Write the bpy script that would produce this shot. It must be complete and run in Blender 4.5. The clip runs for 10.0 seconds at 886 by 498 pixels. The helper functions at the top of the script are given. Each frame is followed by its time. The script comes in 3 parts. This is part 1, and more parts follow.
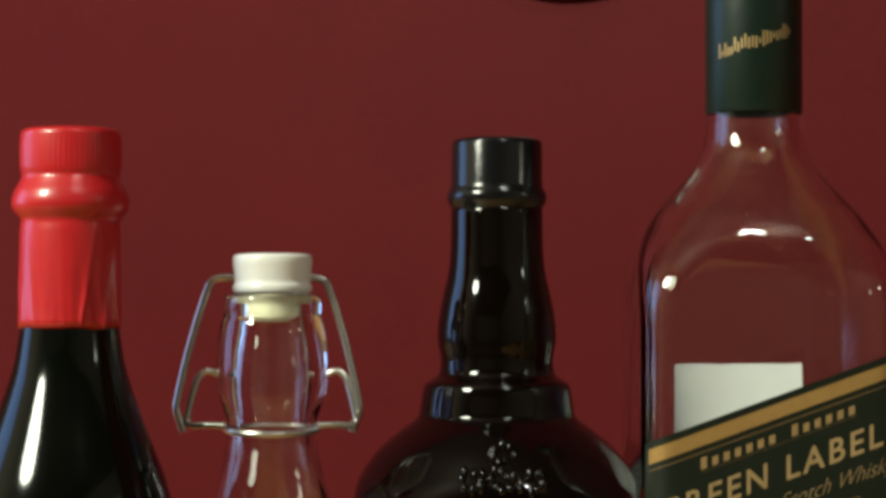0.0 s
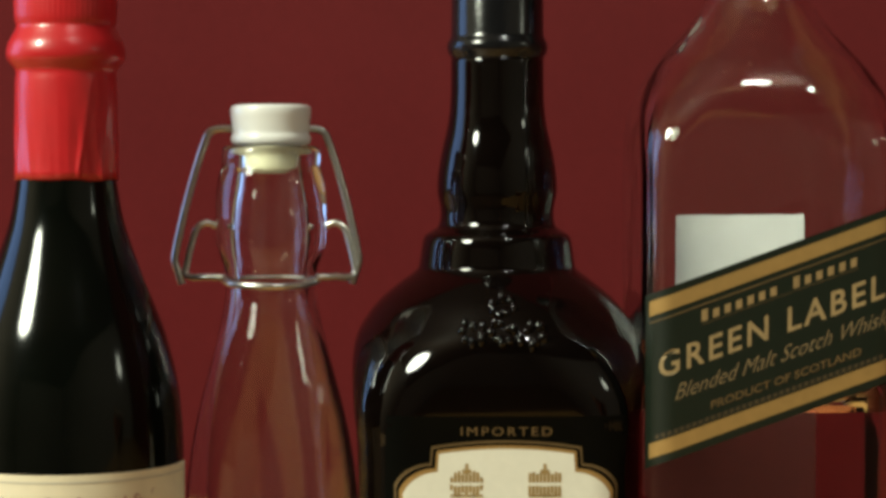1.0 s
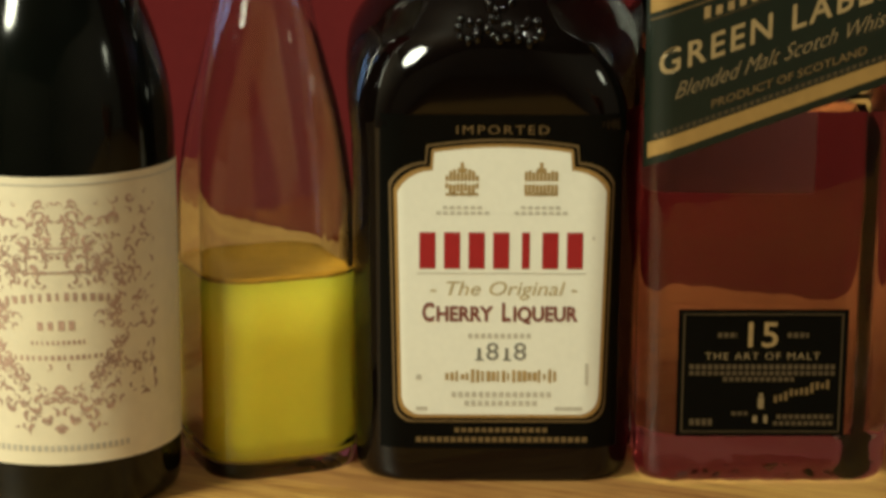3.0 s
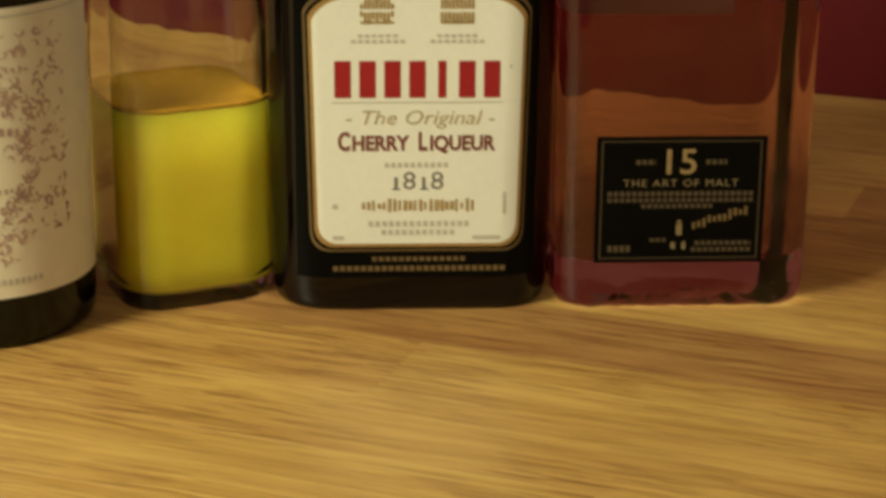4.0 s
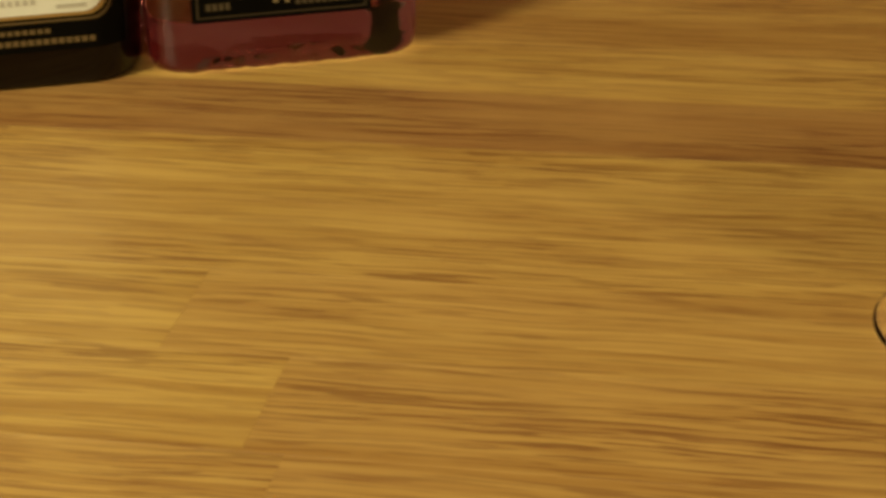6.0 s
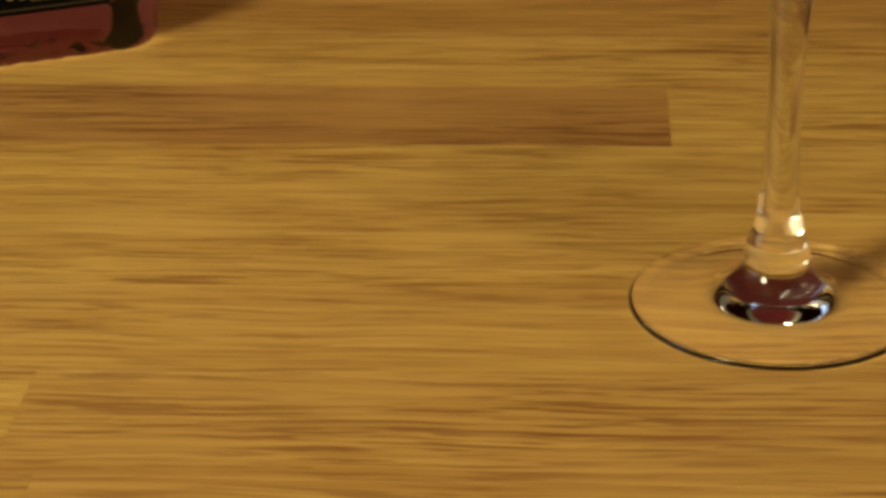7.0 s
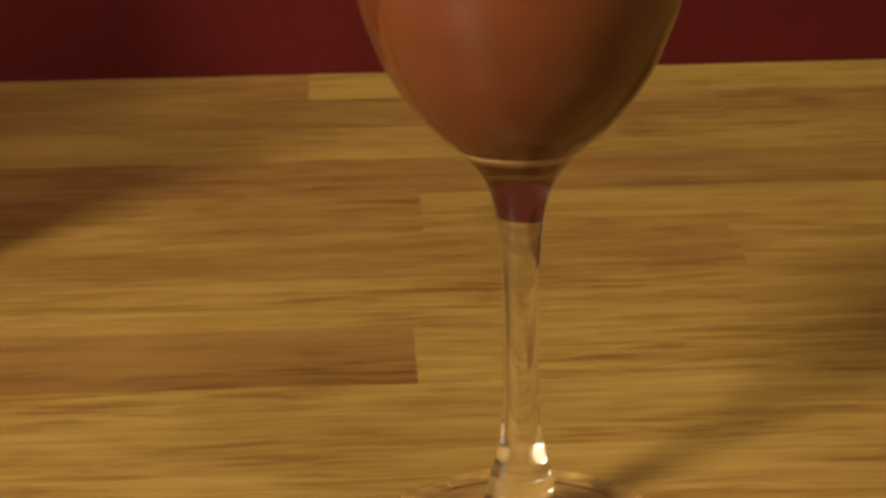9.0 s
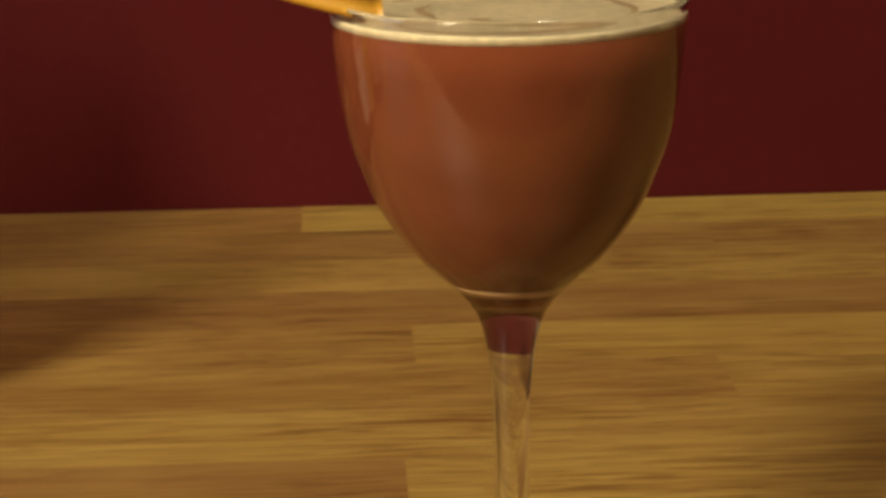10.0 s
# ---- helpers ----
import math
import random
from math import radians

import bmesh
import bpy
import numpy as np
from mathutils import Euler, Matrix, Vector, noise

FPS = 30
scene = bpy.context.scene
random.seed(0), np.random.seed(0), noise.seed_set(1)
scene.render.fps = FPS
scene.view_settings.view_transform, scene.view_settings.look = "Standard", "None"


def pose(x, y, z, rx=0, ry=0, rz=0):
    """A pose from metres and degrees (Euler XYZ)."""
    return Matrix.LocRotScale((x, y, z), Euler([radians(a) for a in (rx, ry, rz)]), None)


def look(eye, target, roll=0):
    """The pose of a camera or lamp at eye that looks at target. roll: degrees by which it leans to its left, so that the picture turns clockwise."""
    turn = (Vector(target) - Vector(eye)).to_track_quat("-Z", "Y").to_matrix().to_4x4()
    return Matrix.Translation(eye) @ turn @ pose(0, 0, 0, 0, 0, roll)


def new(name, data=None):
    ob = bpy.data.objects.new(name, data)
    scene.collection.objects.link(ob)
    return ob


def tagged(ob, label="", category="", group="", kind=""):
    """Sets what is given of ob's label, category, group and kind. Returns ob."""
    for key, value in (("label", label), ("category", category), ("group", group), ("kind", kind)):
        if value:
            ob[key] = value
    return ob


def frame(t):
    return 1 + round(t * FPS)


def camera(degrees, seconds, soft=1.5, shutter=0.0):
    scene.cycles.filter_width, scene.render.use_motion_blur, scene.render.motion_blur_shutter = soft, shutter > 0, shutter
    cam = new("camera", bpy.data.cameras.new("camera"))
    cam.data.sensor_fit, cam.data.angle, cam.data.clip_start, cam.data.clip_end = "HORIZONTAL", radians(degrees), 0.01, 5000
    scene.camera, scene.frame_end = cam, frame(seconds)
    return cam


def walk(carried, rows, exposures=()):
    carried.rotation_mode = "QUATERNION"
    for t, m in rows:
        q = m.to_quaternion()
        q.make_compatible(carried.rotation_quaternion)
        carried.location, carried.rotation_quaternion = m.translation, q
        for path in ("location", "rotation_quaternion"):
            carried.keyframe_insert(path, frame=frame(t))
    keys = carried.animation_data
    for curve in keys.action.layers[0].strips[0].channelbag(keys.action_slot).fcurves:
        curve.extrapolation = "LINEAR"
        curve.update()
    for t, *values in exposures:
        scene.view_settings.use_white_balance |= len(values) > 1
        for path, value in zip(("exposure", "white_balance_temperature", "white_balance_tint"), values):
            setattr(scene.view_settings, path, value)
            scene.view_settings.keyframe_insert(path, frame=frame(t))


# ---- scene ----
cam = camera(22.64, 10.0, soft=3.5, shutter=0.3)
# seconds, eye, pitch, heading to the left of +y, roll
PATH = [
    (0, 0.2460, -0.6369, 0.1935, 1.70, 22.68, 0.07),
    (0.5, 0.2455, -0.6338, 0.1953, -0.44, 22.73, 0.05),
    (1, 0.2442, -0.6317, 0.1956, -2.32, 22.70, 0.05),
    (1.5, 0.2429, -0.6305, 0.1953, -4.15, 22.62, 0.04),
    (2, 0.2410, -0.6298, 0.1987, -6.43, 22.50, 0.10),
    (2.2, 0.2402, -0.6290, 0.2009, -7.35, 22.46, 0.12),
    (3.3, 0.2367, -0.6108, 0.2349, -15.06, 22.37, 0.35),
    (3.5, 0.2356, -0.6087, 0.2403, -16.48, 21.96, 0.34),
    (4, 0.2342, -0.6032, 0.2432, -18.99, 20.42, 0.42),
    (4.5, 0.2319, -0.5995, 0.2417, -21.02, 18.41, 0.45),
    (5, 0.2296, -0.5939, 0.2404, -23.07, 15.99, 0.73),
    (5.2, 0.2271, -0.5915, 0.2368, -23.51, 14.89, 0.68),
    (6.3, 0.2319, -0.5514, 0.2143, -24.72, 8.76, -1.33),
    (6.5, 0.2326, -0.5501, 0.2160, -25.00, 7.60, -1.30),
    (7, 0.2338, -0.5486, 0.2168, -25.07, 3.96, -1.10),
    (7.5, 0.2367, -0.5491, 0.2175, -24.33, 1.41, -1.18),
    (8, 0.2394, -0.5456, 0.2125, -22.41, -0.26, -1.10),
    (8.5, 0.2410, -0.5465, 0.2119, -20.53, -1.60, -1.09),
    (9, 0.2425, -0.5471, 0.2105, -18.42, -2.28, -0.94),
    (9.5, 0.2422, -0.5505, 0.2116, -16.59, -2.56, -0.90),
    (10, 0.2426, -0.5519, 0.2121, -15.03, -2.53, -0.90),
]


def aim(x, y, z, pitch, heading, roll):
    p, h = radians(pitch), radians(heading)
    eye = Vector((x, y, z))
    return look(eye, eye + Vector((-math.sin(h) * math.cos(p), math.cos(h) * math.cos(p), math.sin(p))), roll)


walk(cam, [(row[0], aim(*row[1:])) for row in PATH],
     exposures=[(0, 0.14, 5500, 12), (1.2, 0.12, 5500, 12), (2.2, 0.04, 5600, 11), (3.5, 0.04, 5950, 10), (5.2, -0.03, 6550, 10), (6.5, -0.05, 7100, 10), (8.0, -0.10, 6850, 11), (9.0, -0.11, 6550, 13), (10, -0.11, 6350, 14)])

# ---- light ----
world = bpy.data.worlds.new("dusk")
scene.world = world
world.use_nodes = True
world.node_tree.nodes["Background"].inputs[0].default_value = (0.05, 0.08, 0.16, 1)
world.node_tree.nodes["Background"].inputs[1].default_value = 0.5


def area_lamp(name, at, to, size, watts, colour, size_y=None):
    data = bpy.data.lights.new(name, "AREA")
    data.energy, data.color, data.size = watts, colour, size
    if size_y:
        data.shape, data.size_y = "RECTANGLE", size_y
    else:
        data.shape = "DISK"
    ob = new(name, data)
    ob.matrix_world = look(at, to)
    return ob


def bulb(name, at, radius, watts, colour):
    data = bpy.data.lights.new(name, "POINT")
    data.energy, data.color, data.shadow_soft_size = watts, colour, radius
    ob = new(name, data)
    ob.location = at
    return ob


WARM = (1.0, 0.95, 0.62)
bulb("table_lamp", (-0.61, -1.02, 0.92), 0.18, 94, WARM)
bulb("side_lamp", (1.30, -0.05, 0.62), 0.05, 1.3, WARM)
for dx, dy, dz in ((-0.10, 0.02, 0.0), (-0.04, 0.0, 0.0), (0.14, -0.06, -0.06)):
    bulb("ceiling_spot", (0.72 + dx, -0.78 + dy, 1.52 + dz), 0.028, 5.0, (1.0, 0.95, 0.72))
area_lamp("window_light", (-1.68, -0.35, 0.55), (0, -0.35, 0.3), 0.7, 4.5, (0.45, 0.65, 1.0), 0.9)


# ---- materials ----
def material(name):
    m = bpy.data.materials.new(name)
    m.use_nodes = True
    return m, m.node_tree.nodes, m.node_tree.links, m.node_tree.nodes["Principled BSDF"]


def plain(name, colour, rough=0.4, metal=0.0, grain=0.12, scale=400.0, bump=0.1, coat=0.0, spec=0.5):
    """A surface with two scales of colour variation and a fine relief."""
    m, n, l, b = material(name)
    b.inputs["Roughness"].default_value, b.inputs["Metallic"].default_value = rough, metal
    b.inputs["Coat Weight"].default_value, b.inputs["Specular IOR Level"].default_value = coat, spec
    tc = n.new("ShaderNodeTexCoord")
    fine, broad = n.new("ShaderNodeTexNoise"), n.new("ShaderNodeTexNoise")
    fine.inputs["Scale"].default_value, broad.inputs["Scale"].default_value = scale, scale / 14
    fine.inputs["Detail"].default_value = 4
    add = n.new("ShaderNodeMath")
    add.operation = "ADD"
    ramp = n.new("ShaderNodeMapRange")
    ramp.inputs["From Min"].default_value, ramp.inputs["From Max"].default_value = 0.6, 1.4
    ramp.inputs["To Min"].default_value, ramp.inputs["To Max"].default_value = 1 - grain, 1 + grain
    mul = n.new("ShaderNodeVectorMath")
    mul.operation = "SCALE"
    mul.inputs[0].default_value = colour
    for t in (fine, broad):
        l.new(tc.outputs["Object"], t.inputs["Vector"])
    l.new(fine.outputs["Fac"], add.inputs[0])
    l.new(broad.outputs["Fac"], add.inputs[1])
    l.new(add.outputs[0], ramp.inputs["Value"])
    l.new(ramp.outputs[0], mul.inputs["Scale"])
    l.new(mul.outputs[0], b.inputs["Base Color"])
    if bump:
        bp = n.new("ShaderNodeBump")
        bp.inputs["Strength"].default_value, bp.inputs["Distance"].default_value = bump, 0.0006
        l.new(fine.outputs["Fac"], bp.inputs["Height"])
        l.new(bp.outputs[0], b.inputs["Normal"])
    return m


def glass(name, colour=(1, 1, 1), rough=0.0, ior=1.5, ripple=0.06, scale=60):
    m, n, l, b = material(name)
    b.inputs["Base Color"].default_value = (*colour, 1)
    b.inputs["Roughness"].default_value = rough
    b.inputs["IOR"].default_value = ior
    b.inputs["Transmission Weight"].default_value = 1.0
    if ripple:
        t, bp, tc = n.new("ShaderNodeTexNoise"), n.new("ShaderNodeBump"), n.new("ShaderNodeTexCoord")
        t.inputs["Scale"].default_value = scale
        bp.inputs["Strength"].default_value, bp.inputs["Distance"].default_value = ripple, 0.002
        l.new(tc.outputs["Object"], t.inputs["Vector"])
        l.new(t.outputs["Fac"], bp.inputs["Height"])
        l.new(bp.outputs[0], b.inputs["Normal"])
    return m


def wood_material():
    m, n, l, b = material("oiled_oak")
    tc, info = n.new("ShaderNodeTexCoord"), n.new("ShaderNodeObjectInfo")
    shift = n.new("ShaderNodeVectorMath")
    shift.operation = "MULTIPLY_ADD"
    shift.inputs[1].default_value = (1, 1, 1)
    l.new(tc.outputs["Object"], shift.inputs[0])
    rnd = n.new("ShaderNodeVectorMath")
    rnd.operation = "SCALE"
    rnd.inputs[0].default_value = (7.3, 3.1, 5.7)
    l.new(info.outputs["Random"], rnd.inputs["Scale"])
    l.new(rnd.outputs[0], shift.inputs[2])

    bend, bend_map = n.new("ShaderNodeTexNoise"), n.new("ShaderNodeMapping")
    bend.inputs["Scale"].default_value, bend.inputs["Detail"].default_value = 1, 2
    bend_map.inputs["Scale"].default_value = (11, 26, 1)
    l.new(shift.outputs[0], bend_map.inputs["Vector"])
    l.new(bend_map.outputs[0], bend.inputs["Vector"])
    lift, side, bent = n.new("ShaderNodeMath"), n.new("ShaderNodeCombineXYZ"), n.new("ShaderNodeVectorMath")
    lift.operation, lift.inputs[1].default_value = "MULTIPLY", 0.009
    l.new(bend.outputs["Fac"], lift.inputs[0])
    l.new(lift.outputs[0], side.inputs["Y"])
    l.new(shift.outputs[0], bent.inputs[0])
    l.new(side.outputs[0], bent.inputs[1])

    def stretched(scale, detail, sx, sy, warp=0.0):
        mp, t = n.new("ShaderNodeMapping"), n.new("ShaderNodeTexNoise")
        mp.inputs["Scale"].default_value = (sx, sy, sy)
        t.inputs["Scale"].default_value, t.inputs["Detail"].default_value = scale, detail
        t.inputs["Distortion"].default_value = warp
        l.new(bent.outputs[0], mp.inputs["Vector"])
        l.new(mp.outputs[0], t.inputs["Vector"])
        return t.outputs["Fac"]

    figure = stretched(1, 4, 6, 150, 1.0)
    streak = stretched(1, 4, 15, 820, 0.3)
    pores = stretched(1, 2, 42, 800, 0.2)
    blotch = stretched(1, 3, 14, 40)
    zone = stretched(1, 2, 9, 28)

    def mix(a, c, fac, kind="MIX"):
        x = n.new("ShaderNodeMix")
        x.data_type, x.blend_type = "RGBA", kind
        for sock, v in (("A", a), ("B", c)):
            s = [i for i in x.inputs if i.name == sock and i.type == "RGBA"][0]
            if isinstance(v, tuple):
                s.default_value = (*v, 1)
            else:
                l.new(v, s)
        f = x.inputs[0]
        if isinstance(fac, float):
            f.default_value = fac
        else:
            l.new(fac, f)
        return [o for o in x.outputs if o.type == "RGBA"][0]

    def ramp(fac, lo, hi, a=0.0, c=1.0):
        r = n.new("ShaderNodeMapRange")
        r.inputs["From Min"].default_value, r.inputs["From Max"].default_value = lo, hi
        r.inputs["To Min"].default_value, r.inputs["To Max"].default_value = a, c
        l.new(fac, r.inputs["Value"])
        return r.outputs[0]

    def times(a, c):
        x = n.new("ShaderNodeMath")
        x.operation = "MULTIPLY"
        l.new(a, x.inputs[0])
        l.new(c, x.inputs[1])
        return x.outputs[0]

    where = ramp(zone, 0.36, 0.58, 0.4, 1.0)
    col = mix((0.55, 0.326, 0.082), (0.42, 0.222, 0.051), ramp(figure, 0.38, 0.68))
    col = mix(col, (0.26, 0.110, 0.028), times(ramp(streak, 0.48, 0.60, 0.0, 0.5), where))
    col = mix(col, (0.19, 0.070, 0.018), times(ramp(pores, 0.53, 0.58, 0.0, 0.68), where))
    col = mix(col, (0.62, 0.37, 0.10), ramp(blotch, 0.5, 0.72, 0.0, 0.5))
    tone = n.new("ShaderNodeHueSaturation")
    l.new(col, tone.inputs["Color"])
    at = n.new("ShaderNodeAttribute")
    at.attribute_type, at.attribute_name = "OBJECT", "tone"
    l.new(at.outputs["Fac"], tone.inputs["Value"])
    hue = n.new("ShaderNodeMath")
    hue.operation = "MULTIPLY_ADD"
    hue.inputs[1].default_value, hue.inputs[2].default_value = 0.055, 0.445
    l.new(at.outputs["Fac"], hue.inputs[0])
    l.new(hue.outputs[0], tone.inputs["Hue"])
    l.new(tone.outputs[0], b.inputs["Base Color"])
    l.new(ramp(streak, 0.3, 0.7, 0.34, 0.5), b.inputs["Roughness"])
    bp = n.new("ShaderNodeBump")
    bp.inputs["Strength"].default_value, bp.inputs["Distance"].default_value = 0.25, 0.0004
    l.new(streak, bp.inputs["Height"])
    l.new(bp.outputs[0], b.inputs["Normal"])
    return m


WOOD = wood_material()
RED_WALL = plain("red_wall_paint", (0.092, 0.0106, 0.0110), 0.5, 0, 0.07, 260, 0.10, 0.0, 0.03)
PALE_WALL = plain("pale_wall_paint", (0.28, 0.24, 0.19), 0.7, 0, 0.05, 60, 0.05)
# dark colour stands in for an unlit ceiling, keeps bottle reflections low
DARK_CEILING = plain("dimmed_ceiling", (0.075, 0.055, 0.04), 0.6, 0, 0.15, 60, 0.05)
FLOOR = plain("floor_boards", (0.22, 0.13, 0.07), 0.5, 0, 0.2, 40, 0.1)
CABINET = plain("cabinet_paint", (0.5, 0.45, 0.36), 0.5, 0, 0.05, 80, 0.05)
CLEAR = glass("clear_glass", (0.97, 0.99, 0.97))
# clear glass; the grey tint stands in for shade the foot does not cast
FOOT_SHADED = glass("foot_glass_shade_tint", (0.73, 0.725, 0.75), ior=1.42, ripple=0.02)
THIN_CLEAR = glass("stemware_glass", (0.99, 0.99, 0.985), ripple=0.02)
DARK_GLASS = plain("black_brown_glass", (0.0022, 0.0012, 0.0009), 0.06, 0, 0.3, 90, 0.004, 0.0, 0.4)
BLACK_GLASS = plain("black_green_glass", (0.0020, 0.0026, 0.0018), 0.10, 0, 0.3, 90, 0.0, 0.0, 0.35)
BLACK_CAP = plain("black_plastic", (0.006, 0.006, 0.007), 0.16, 0, 0.2, 600, 0.08)
RED_FOIL = plain("red_foil", (0.44, 0.012, 0.014), 0.33, 0, 0.12, 130, 0.25, 0.3)
GREEN_FOIL = plain("green_capsule", (0.0035, 0.0135, 0.008), 0.38, 0, 0.2, 300, 0.06)
WHITE_CERAMIC = plain("white_ceramic", (0.78, 0.78, 0.75), 0.22, 0, 0.03, 200, 0.02)
RUBBER = plain("pale_rubber", (0.66, 0.63, 0.44), 0.5, 0, 0.06, 300, 0.05)
STEEL = plain("galvanised_wire", (0.62, 0.60, 0.56), 0.28, 1.0, 0.15, 700, 0.1)
CREAM = plain("cream_paper", (0.79, 0.77, 0.655), 0.5, 0, 0.04, 500, 0.05)
OLD_PAPER = plain("old_label_paper", (0.76, 0.68, 0.49), 0.6, 0, 0.08, 160, 0.06)
WHITE_PAPER = plain("white_paper", (0.42, 0.405, 0.40), 0.6, 0, 0.05, 120, 0.05)
GOLD = plain("gold_print", (0.42, 0.26, 0.08), 0.4, 0.4, 0.12, 300, 0.05)
PALE_GOLD = plain("pale_gold_print", (0.42, 0.29, 0.115), 0.45, 0.2, 0.15, 500, 0.05)
MID_GOLD = plain("soft_gold_print", (0.29, 0.195, 0.08), 0.5, 0.1, 0.2, 500, 0.05)
LETTER_GOLD = plain("letter_gold_print", (0.33, 0.235, 0.105), 0.5, 0.1, 0.2, 500, 0.05)
SCRIPT_GOLD = plain("script_gold_print", (0.23, 0.165, 0.08), 0.5, 0.1, 0.2, 500, 0.05)
THIN_GOLD = plain("thin_gold_print", (0.50, 0.40, 0.21), 0.5, 0.1, 0.2, 500, 0.05)
FAINT_GOLD = plain("faint_gold_print", (0.075, 0.052, 0.025), 0.5, 0.1, 0.2, 500, 0.05)
DIM_GOLD = plain("dim_gold_print", (0.15, 0.095, 0.035), 0.5, 0.1, 0.2, 500, 0.05)
GREEN_PAPER = plain("dark_green_paper", (0.0055, 0.0105, 0.0055), 0.4, 0, 0.15, 300, 0.04)
BLACK_PAPER = plain("black_paper", (0.0022, 0.0024, 0.002), 0.28, 0, 0.15, 300, 0.04, 0.0, 0.07)
RED_INK = plain("red_ink", (0.32, 0.012, 0.015), 0.45, 0, 0.12, 300, 0.03)
BROWN_INK = plain("brown_ink", (0.19, 0.055, 0.04), 0.5, 0, 0.12, 400, 0.03)
GREY_INK = plain("grey_ink", (0.19, 0.18, 0.15), 0.5, 0, 0.12, 400, 0.03)
FAINT_INK = plain("faint_ink", (0.50, 0.46, 0.37), 0.5, 0, 0.1, 400, 0.03)
PURPLE_INK = plain("purple_brown_ink", (0.44, 0.29, 0.22), 0.6, 0, 0.35, 500, 0.03)
JUICE = plain("yellow_juice", (0.63, 0.49, 0.018), 0.6, 0, 0.10, 60, 0.0, 0.0, 0.2)
JUICE.node_tree.nodes["Principled BSDF"].inputs["Subsurface Weight"].default_value = 0.8
JUICE.node_tree.nodes["Principled BSDF"].inputs["Subsurface Radius"].default_value = (0.04, 0.03, 0.004)
JUICE.node_tree.nodes["Principled BSDF"].inputs["Subsurface Scale"].default_value = 1.0
PULP = plain("orange_pulp", (0.44, 0.21, 0.012), 0.8, 0, 0.25, 300, 0.1, 0.0, 0.1)
WHISKY = glass("amber_spirit", (0.70, 0.365, 0.36), 0.0, 1.003, 0.0)
COCKTAIL = plain("brown_cocktail", (0.160, 0.0385, 0.0145), 0.8, 0, 0.10, 120, 0.0, 0.0, 0.0)
BUBBLES = plain("amber_bubbles", (0.46, 0.24, 0.09), 0.5, 0, 0.45, 900, 0.3)
FOAM = plain("pale_foam", (0.66, 0.51, 0.30), 0.6, 0, 0.28, 420, 0.3)
FOAM_STREAK = plain("brown_foam_streak", (0.42, 0.27, 0.14), 0.6, 0, 0.3, 500, 0.2)
PEEL = plain("orange_peel", (0.72, 0.34, 0.03), 0.4, 0, 0.12, 700, 0.4)
DARK_METAL = plain("dark_metal", (0.03, 0.025, 0.022), 0.4, 0.6, 0.2, 200, 0.1)


# ---- mesh helpers ----
def mesh_of(verts, faces, name="piece", smooth=False):
    me = bpy.data.meshes.new(name)
    me.from_pydata([tuple(v) for v in verts], [], faces)
    if smooth:
        me.shade_smooth()
    return me


FINE = ("small_print", "signature", "crest", "emblem", "printed_ornament", "lettering")


def part(name, me, mat, parent=None, label="", smooth=None):
    """One mesh object under a thing or under a part."""
    if isinstance(me, bmesh.types.BMesh):
        bm, me = me, bpy.data.meshes.new(name)
        bmesh.ops.recalc_face_normals(bm, faces=bm.faces)
        bm.to_mesh(me)
        bm.free()
    if smooth:
        me.shade_smooth()
    me.materials.clear()
    me.materials.append(mat)
    ob = new(name, me)
    ob.parent = parent
    return tagged(ob, label, kind="stuff" if name in FINE else "")


def thing(name, m, label, category, group="", kind=""):
    ob = new(name)
    ob.matrix_world = m
    ob.empty_display_size = 0.02
    return tagged(ob, label, category, group, kind)


def box(x0, x1, y0, y1, z0, z1, bevel=0.0, seg=1):
    bm = bmesh.new()
    bmesh.ops.create_cube(bm, size=1)
    for v in bm.verts:
        v.co = Vector(((x0 + x1) / 2 + v.co.x * (x1 - x0), (y0 + y1) / 2 + v.co.y * (y1 - y0), (z0 + z1) / 2 + v.co.z * (z1 - z0)))
    if bevel:
        bmesh.ops.bevel(bm, geom=bm.edges[:], offset=bevel, segments=seg, affect="EDGES")
    return bm


def curve_through(pts, steps=4):
    """A centripetal Catmull-Rom curve through points; a doubled point keeps a corner."""
    pts = [np.array(p, float) for p in pts]
    runs = [[pts[0]]]
    for p in pts[1:]:
        if np.allclose(p, runs[-1][-1]):
            runs.append([p])
        else:
            runs[-1].append(p)
    out = []
    for run in runs:
        if len(run) == 1:
            continue
        run = [2 * run[0] - run[1]] + run + [2 * run[-1] - run[-2]]
        for p0, p1, p2, p3 in zip(run, run[1:], run[2:], run[3:]):
            t1 = np.linalg.norm(p1 - p0) ** 0.5
            t2 = t1 + np.linalg.norm(p2 - p1) ** 0.5
            t3 = t2 + np.linalg.norm(p3 - p2) ** 0.5
            for k in range(steps):
                t = t1 + (t2 - t1) * k / steps
                a1, a2, a3 = (t1 - t) / t1 * p0 + t / t1 * p1, (t2 - t) / (t2 - t1) * p1 + (t - t1) / (t2 - t1) * p2, (t3 - t) / (t3 - t2) * p2 + (t - t2) / (t3 - t2) * p3
                b1, b2 = (t2 - t) / t2 * a1 + t / t2 * a2, (t3 - t) / (t3 - t1) * a2 + (t - t1) / (t3 - t1) * a3
                out.append(tuple((t2 - t) / (t2 - t1) * b1 + (t - t1) / (t2 - t1) * b2))
    out.append(tuple(pts[-1]))
    return out


